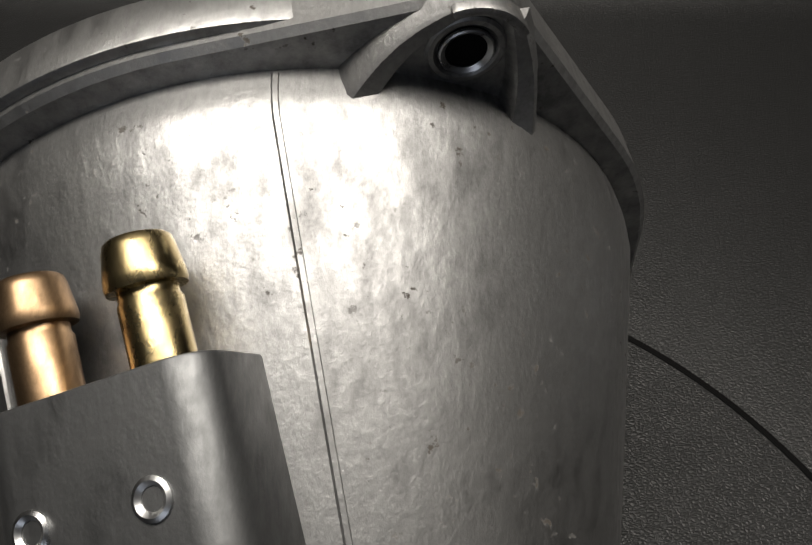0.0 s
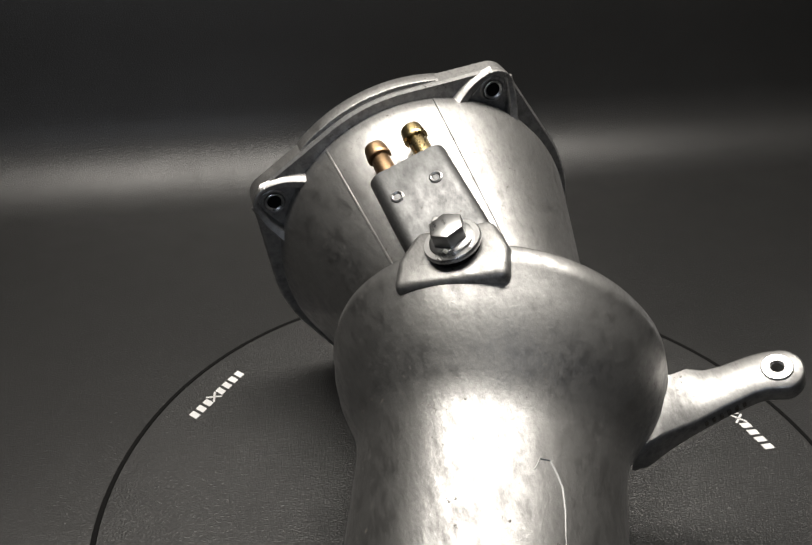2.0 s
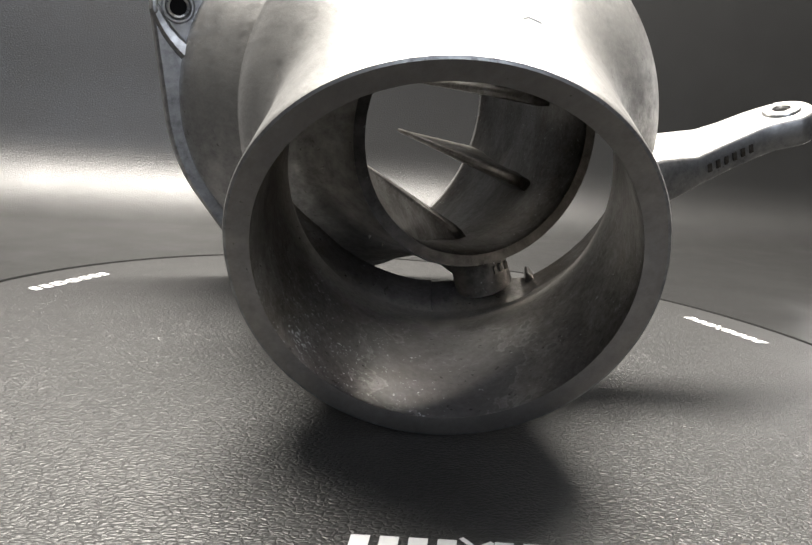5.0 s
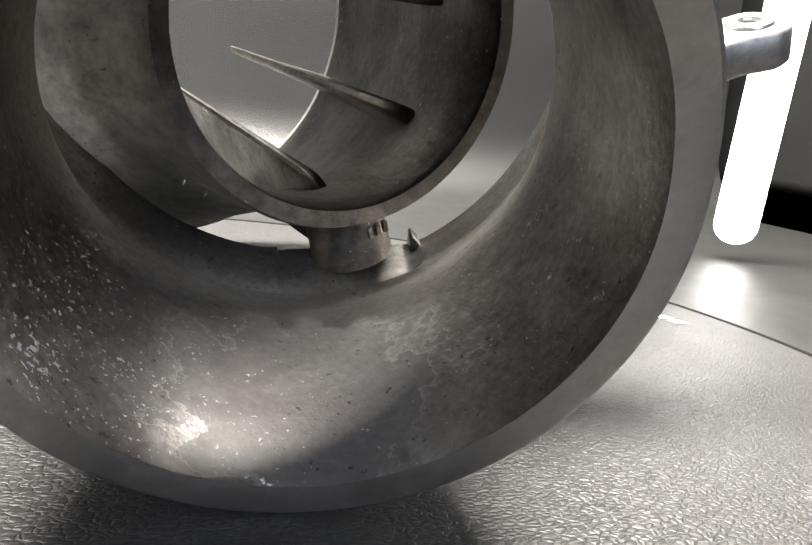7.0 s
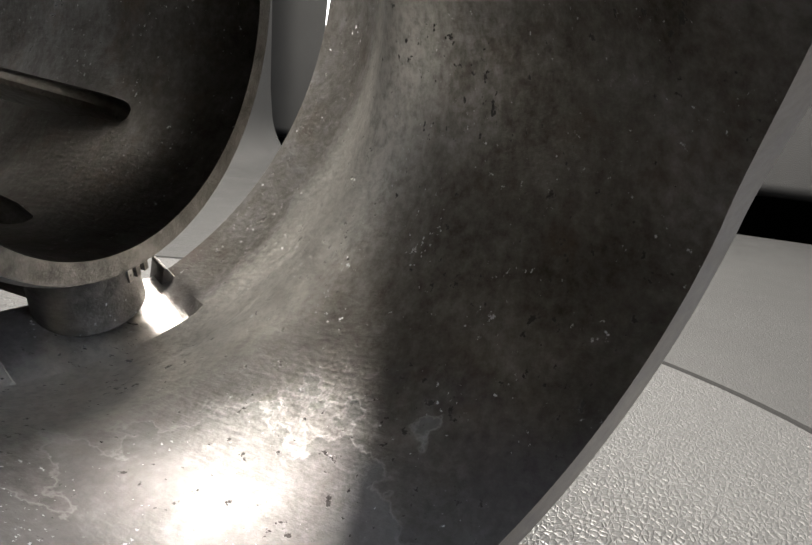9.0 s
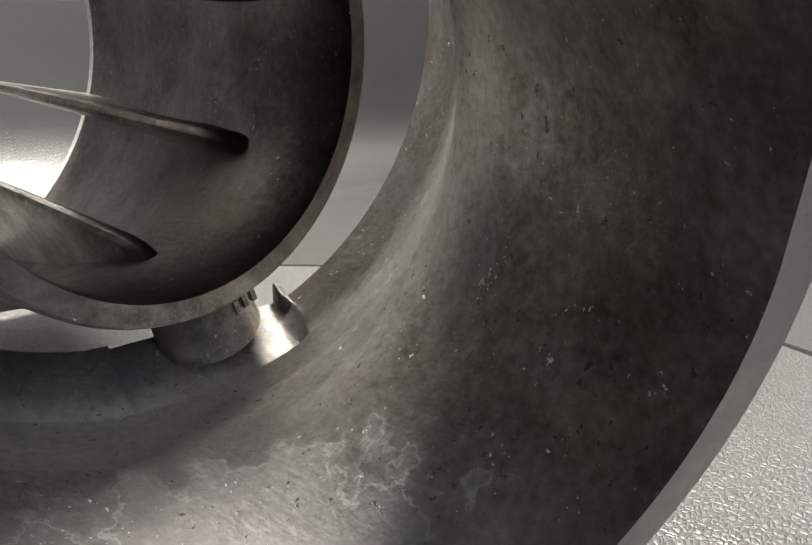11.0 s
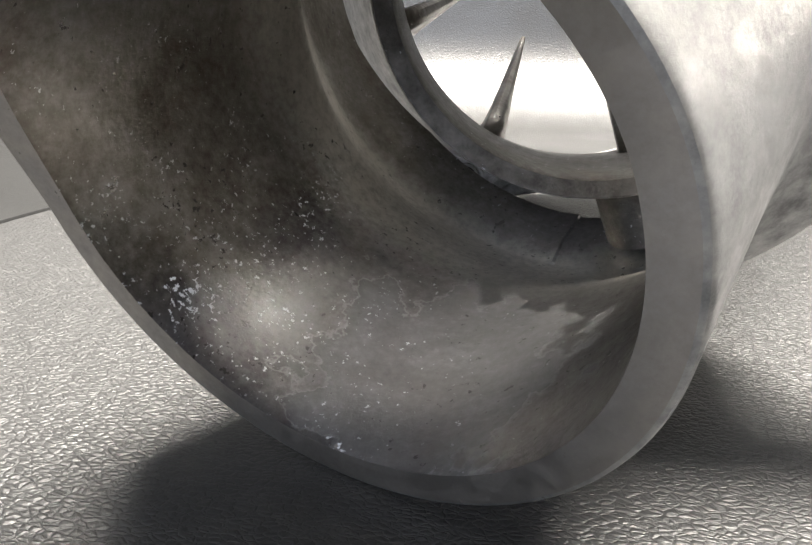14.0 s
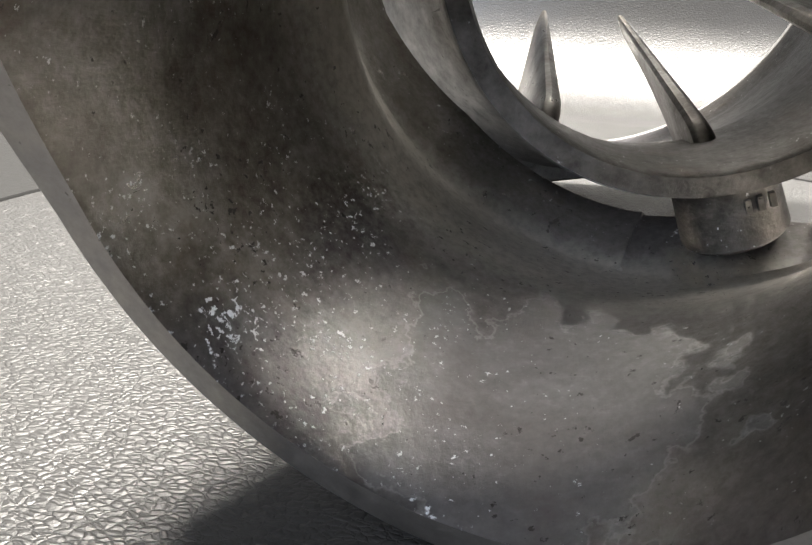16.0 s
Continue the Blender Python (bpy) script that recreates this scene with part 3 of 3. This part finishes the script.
def steering_mesh():
    """The collar's plane leans a little to the axis, and the bore drops off centre towards its inner lip."""
    segs = 160
    bm = revolve(S_OUT + S_IN, range(len(S_OUT) - 1, len(S_OUT) + len(S_IN) - 1), segs)
    bm.verts.ensure_lookup_table()
    for i, v in enumerate(bm.verts):
        s = v.co.z
        if i >= segs * len(S_OUT):
            t = min(1.0, max(0.0, (0.053 - s) / 0.0195)) if s > 0.0335 else max(0.0, (s - 0.018) / 0.0155)
            v.co.y -= 0.0070 * t
        w = min(1.0, max(0.0, (0.040 - s) / 0.030))
        lead = math.cos(math.atan2(v.co.x, v.co.y) - radians(8))
        if i >= segs * len(S_OUT) and s > 0.1 and lead > 0:  # and its face rolls inwards there
            v.co.z -= 0.0035 * lead
        if s > 0.06 and lead > 0:  # the mouth is cut aslant and juts forward at the top
            v.co.z += 0.0125 * lead ** 1.5 * (s - 0.06) / 0.042
        v.co.z -= 0.0075 * v.co.y / 0.07 * w
        # flat pocket round the lower pivot, cut into the collar from its rim
        if i >= segs * len(S_OUT) and s < 0.0198 and v.co.y < 0:
            if -0.0190 < v.co.x < 0.0158:
                v.co.y = min(v.co.y, -0.0573 - 0.0067 * (v.co.x + 0.019) / 0.0348) if s > 0.015 else -0.0573 - 0.0067 * (v.co.x + 0.019) / 0.0348
                if v.co.x < -0.0168:
                    v.co.x = -0.0188
            elif v.co.x <= -0.0190:  # the wall is thicker beside the pocket
                r = math.hypot(v.co.x, v.co.y)
                k = 1 - max(0.0, r - 0.0602) * min(1.0, max(0.0, (0.0200 - s) / 0.009)) / r * min(1.0, -v.co.y / 0.030)
                v.co.x, v.co.y = v.co.x * k, v.co.y * k
                if v.co.x > -0.0212:
                    v.co.x = -0.0192
    bm.transform(MS)
    return bm


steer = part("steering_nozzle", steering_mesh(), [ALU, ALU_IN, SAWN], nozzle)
for f in steer.data.polygons[160 * (len(S_OUT) - 1):160 * len(S_OUT)]:
    f.material_index = 2  # plain sawn face of the mouth

part("pivot_stop", extrude([(0.0140, -0.0680), (0.0190, -0.0680), (0.0180, -0.0630), (0.0166, -0.0600), (0.0158, -0.0602)], 0.0030, 0.0085, MS, 0.0004, 2), ALU_IN, steer)
part("pivot_lug", extrude([(-0.0190, 0.0085), (-0.0190, -0.006), (-0.0125, -0.020), (0.0185, -0.020), (0.0255, -0.005), (0.0255, 0.0095)], 0.0615, 0.0700, MS @ Matrix(((1, 0, 0, 0), (0, 0, 1, 0), (0, 1, 0, 0), (0, 0, 0, 1))), 0.0034, 4), ALU, steer)

ARM = [(0.066, -0.020), (0.0705, -0.0120), (0.0765, -0.0070), (0.083, -0.0056), (0.090, -0.0068), (0.101, -0.0104), (0.107, -0.0115)] + arc(0.1120, -0.0023, 0.0095, -80, 80, 14) + [(0.106, 0.0066), (0.101, 0.0080), (0.090, 0.0128), (0.078, 0.0190), (0.066, 0.0262), (0.056, 0.0335), (0.0500, 0.034), (0.0555, 0.024), (0.0625, 0.008), (0.0635, -0.014)]
ROT = Matrix(((1, 0, 0, 0), (0, 0, 1, 0), (0, 1, 0, 0), (0, 0, 0, 1)))  # outline x, axis; height third


def plate_with_hole(outline, hole, z0, z1, m, bevel):
    bm = bmesh.new()
    cx, cy = sum(p[0] for p in outline) / len(outline), sum(p[1] for p in outline) / len(outline)
    def ring(pts, z):
        return [bm.verts.new(Vector((x, y, z))) for x, y in pts]
    def inset(pts, d):
        out = []
        n = len(pts)
        for k in range(n):
            a, p, c = Vector(pts[k - 1]), Vector(pts[k]), Vector(pts[(k + 1) % n])
            t = (c - a).normalized()
            out.append((p.x - t.y * d, p.y + t.x * d))
        return out
    small = inset(outline, bevel)
    loops = [ring(small, z0), ring(outline, z0 + bevel), ring(outline, z1 - bevel), ring(small, z1)]
    holes = [ring(hole, z0), ring(hole, z1)]
    def wall(a, c):
        n = len(a)
        for k in range(n):
            bm.faces.new((a[k], a[(k + 1) % n], c[(k + 1) % n], c[k]))
    for a, c in zip(loops, loops[1:]):
        wall(a, c)
    wall(holes[0], holes[1])
    bm.edges.ensure_lookup_table()
    for out, inn in ((loops[0], holes[0]), (loops[3], holes[1])):
        es = []
        for lp in (out, inn):
            for k in range(len(lp)):
                e = bm.edges.get((lp[k], lp[(k + 1) % len(lp)]))
                es.append(e)
        bmesh.ops.triangle_fill(bm, edges=es, use_beauty=True)
    # the top face swells into the collar at the root
    for v in bm.verts:
        if v.co.z > z0 + 0.6 * (z1 - z0) and v.co.x < 0.080:
            v.co.z += 0.010 * (min(0.080 - v.co.x, 0.0165) / 0.02) ** 2
    # the root stays within the collar's wall
    for v in bm.verts:
        if v.co.x < 0.0735:
            v.co.y = max(v.co.y, -0.0025)
        wall_r = 0.0692
        for (s0, r0), (s1, r1) in zip(S_OUT[1:], S_OUT[2:]):
            if s0 <= v.co.y <= s1:
                wall_r = r0 + (r1 - r0) * (v.co.y - s0) / (s1 - s0) - 0.0012
        r = math.hypot(v.co.x, v.co.z)
        if r < wall_r:
            v.co.x *= wall_r / r
            v.co.z *= wall_r / r
    bm.transform(m)
    return bm


arm = part("steering_arm", plate_with_hole(ARM, arc(0.1113, -0.0027, 0.0026, 0, 345, 23), -0.0355, -0.0255, MS @ ROT, 0.0010), ALU, steer, smooth=50)
hole = MS @ Matrix.Translation((0.1113, -0.0255, -0.0027)) @ pose(0, 0, 0, -90, 0, 0)
part("arm_bushing", revolve([(0.0004, 0.0062), (0.0010, 0.0058), (0.0010, 0.0030), (-0.0002, 0.0027), (-0.0035, 0.0027), (-0.0035, 0.0062)], (), 32, hole), STEEL, steer)

# pivot bolt
MB = MN @ Matrix.Translation((0.0022, 0, 0.1065)) @ pose(0, 0, 0, -90, 0, 0)
bolt = part("pivot_bolt", solid([(0.0772, 0.0088), (0.0782, 0.0086), (0.0790, 0.0074)], 40, MB), STEEL, nozzle, "zinc plated hex bolt")
part("hex_head", extrude(arc(0, 0, 0.0072, 15, 315, 5), 0.0785, 0.0848, MB, 0.0006, 2), STEEL, bolt)
part("washer", revolve([(0.0750, 0.0050), (0.0750, 0.0110), (0.0756, 0.0113), (0.0766, 0.0113), (0.0772, 0.0109), (0.0772, 0.0050)], (), 48, MB), STEEL, bolt)
part("bushing", solid([(0.0660, 0.0104), (0.0742, 0.0100), (0.0750, 0.0090)], 40, MB), RUBBER_AND_SHADE, bolt, "black rubber bushing")
# cast marks on the arm's edge, worn past reading
for k in range(6):
    p0, p1 = Vector((0.0800, 0.0181)), Vector((0.0985, 0.0093))
    c = p0.lerp(p1, (k + 0.5) / 6)
    d = (p1 - p0).normalized()
    ang = math.degrees(math.atan2(d.y, d.x))
    m = MS @ ROT @ Matrix.Translation((c.x, c.y, -0.0308)) @ pose(0, 0, 0, 0, 0, ang)
    part("cast_mark", box(-0.0008, 0.0006, -0.0003, 0.0002, -0.0014, 0.0014, m), ALU_IN, steer)
for k in range(3):
    m = MN @ Matrix.Translation((-0.0040 + 0.0022 * k, -0.0495, 0.1212))
    part("cast_mark", box(-0.0006, 0.0005, -0.0014, 0.0014, -0.0010, 0.0003, m), ALU_IN, body)


# long scratch down the outside of the outlet tube
def scratch(path, lift=0.0003, width=0.0005):
    bm = bmesh.new()
    prev = None
    pts = []
    for (s0, a0), (s1, a1) in zip(path, path[1:]):
        pts += [(s0 + (s1 - s0) * k / 5, a0 + (a1 - a0) * k / 5) for k in range(5)]
    pts.append(path[-1])
    for i, (s, a) in enumerate(pts):
        r = 0.0522 - (s - 0.052) * 0.026
        q, q2 = pts[max(i - 1, 0)], pts[min(i + 1, len(pts) - 1)]
        d = Vector((r * radians(q2[1] - q[1]), q2[0] - q[0])).normalized()
        w = width * (0.4 + 0.6 * math.sin(math.pi * (i + 0.3) / len(pts)))
        ring = []
        for off, up in ((-w, -0.0004), (0, lift), (w, -0.0004)):
            aa = radians(a) + off * d.y / r
            ring.append(bm.verts.new(MS @ Vector(((r + up) * math.sin(aa), (r + up) * math.cos(aa), s - off * d.x))))
        if prev:
            for k in range(3):
                bm.faces.new((prev[k], prev[(k + 1) % 3], ring[(k + 1) % 3], ring[k]))
        prev = ring
    part("scratch", bm, PAINT, steer, "thin white scratch mark")


scratch([(0.0708, 34.7), (0.0666, 36.6), (0.0663, 40.7), (0.0708, 43.9), (0.0746, 46.0), (0.0819, 47.1), (0.0903, 47.3), (0.0981, 47.9)])
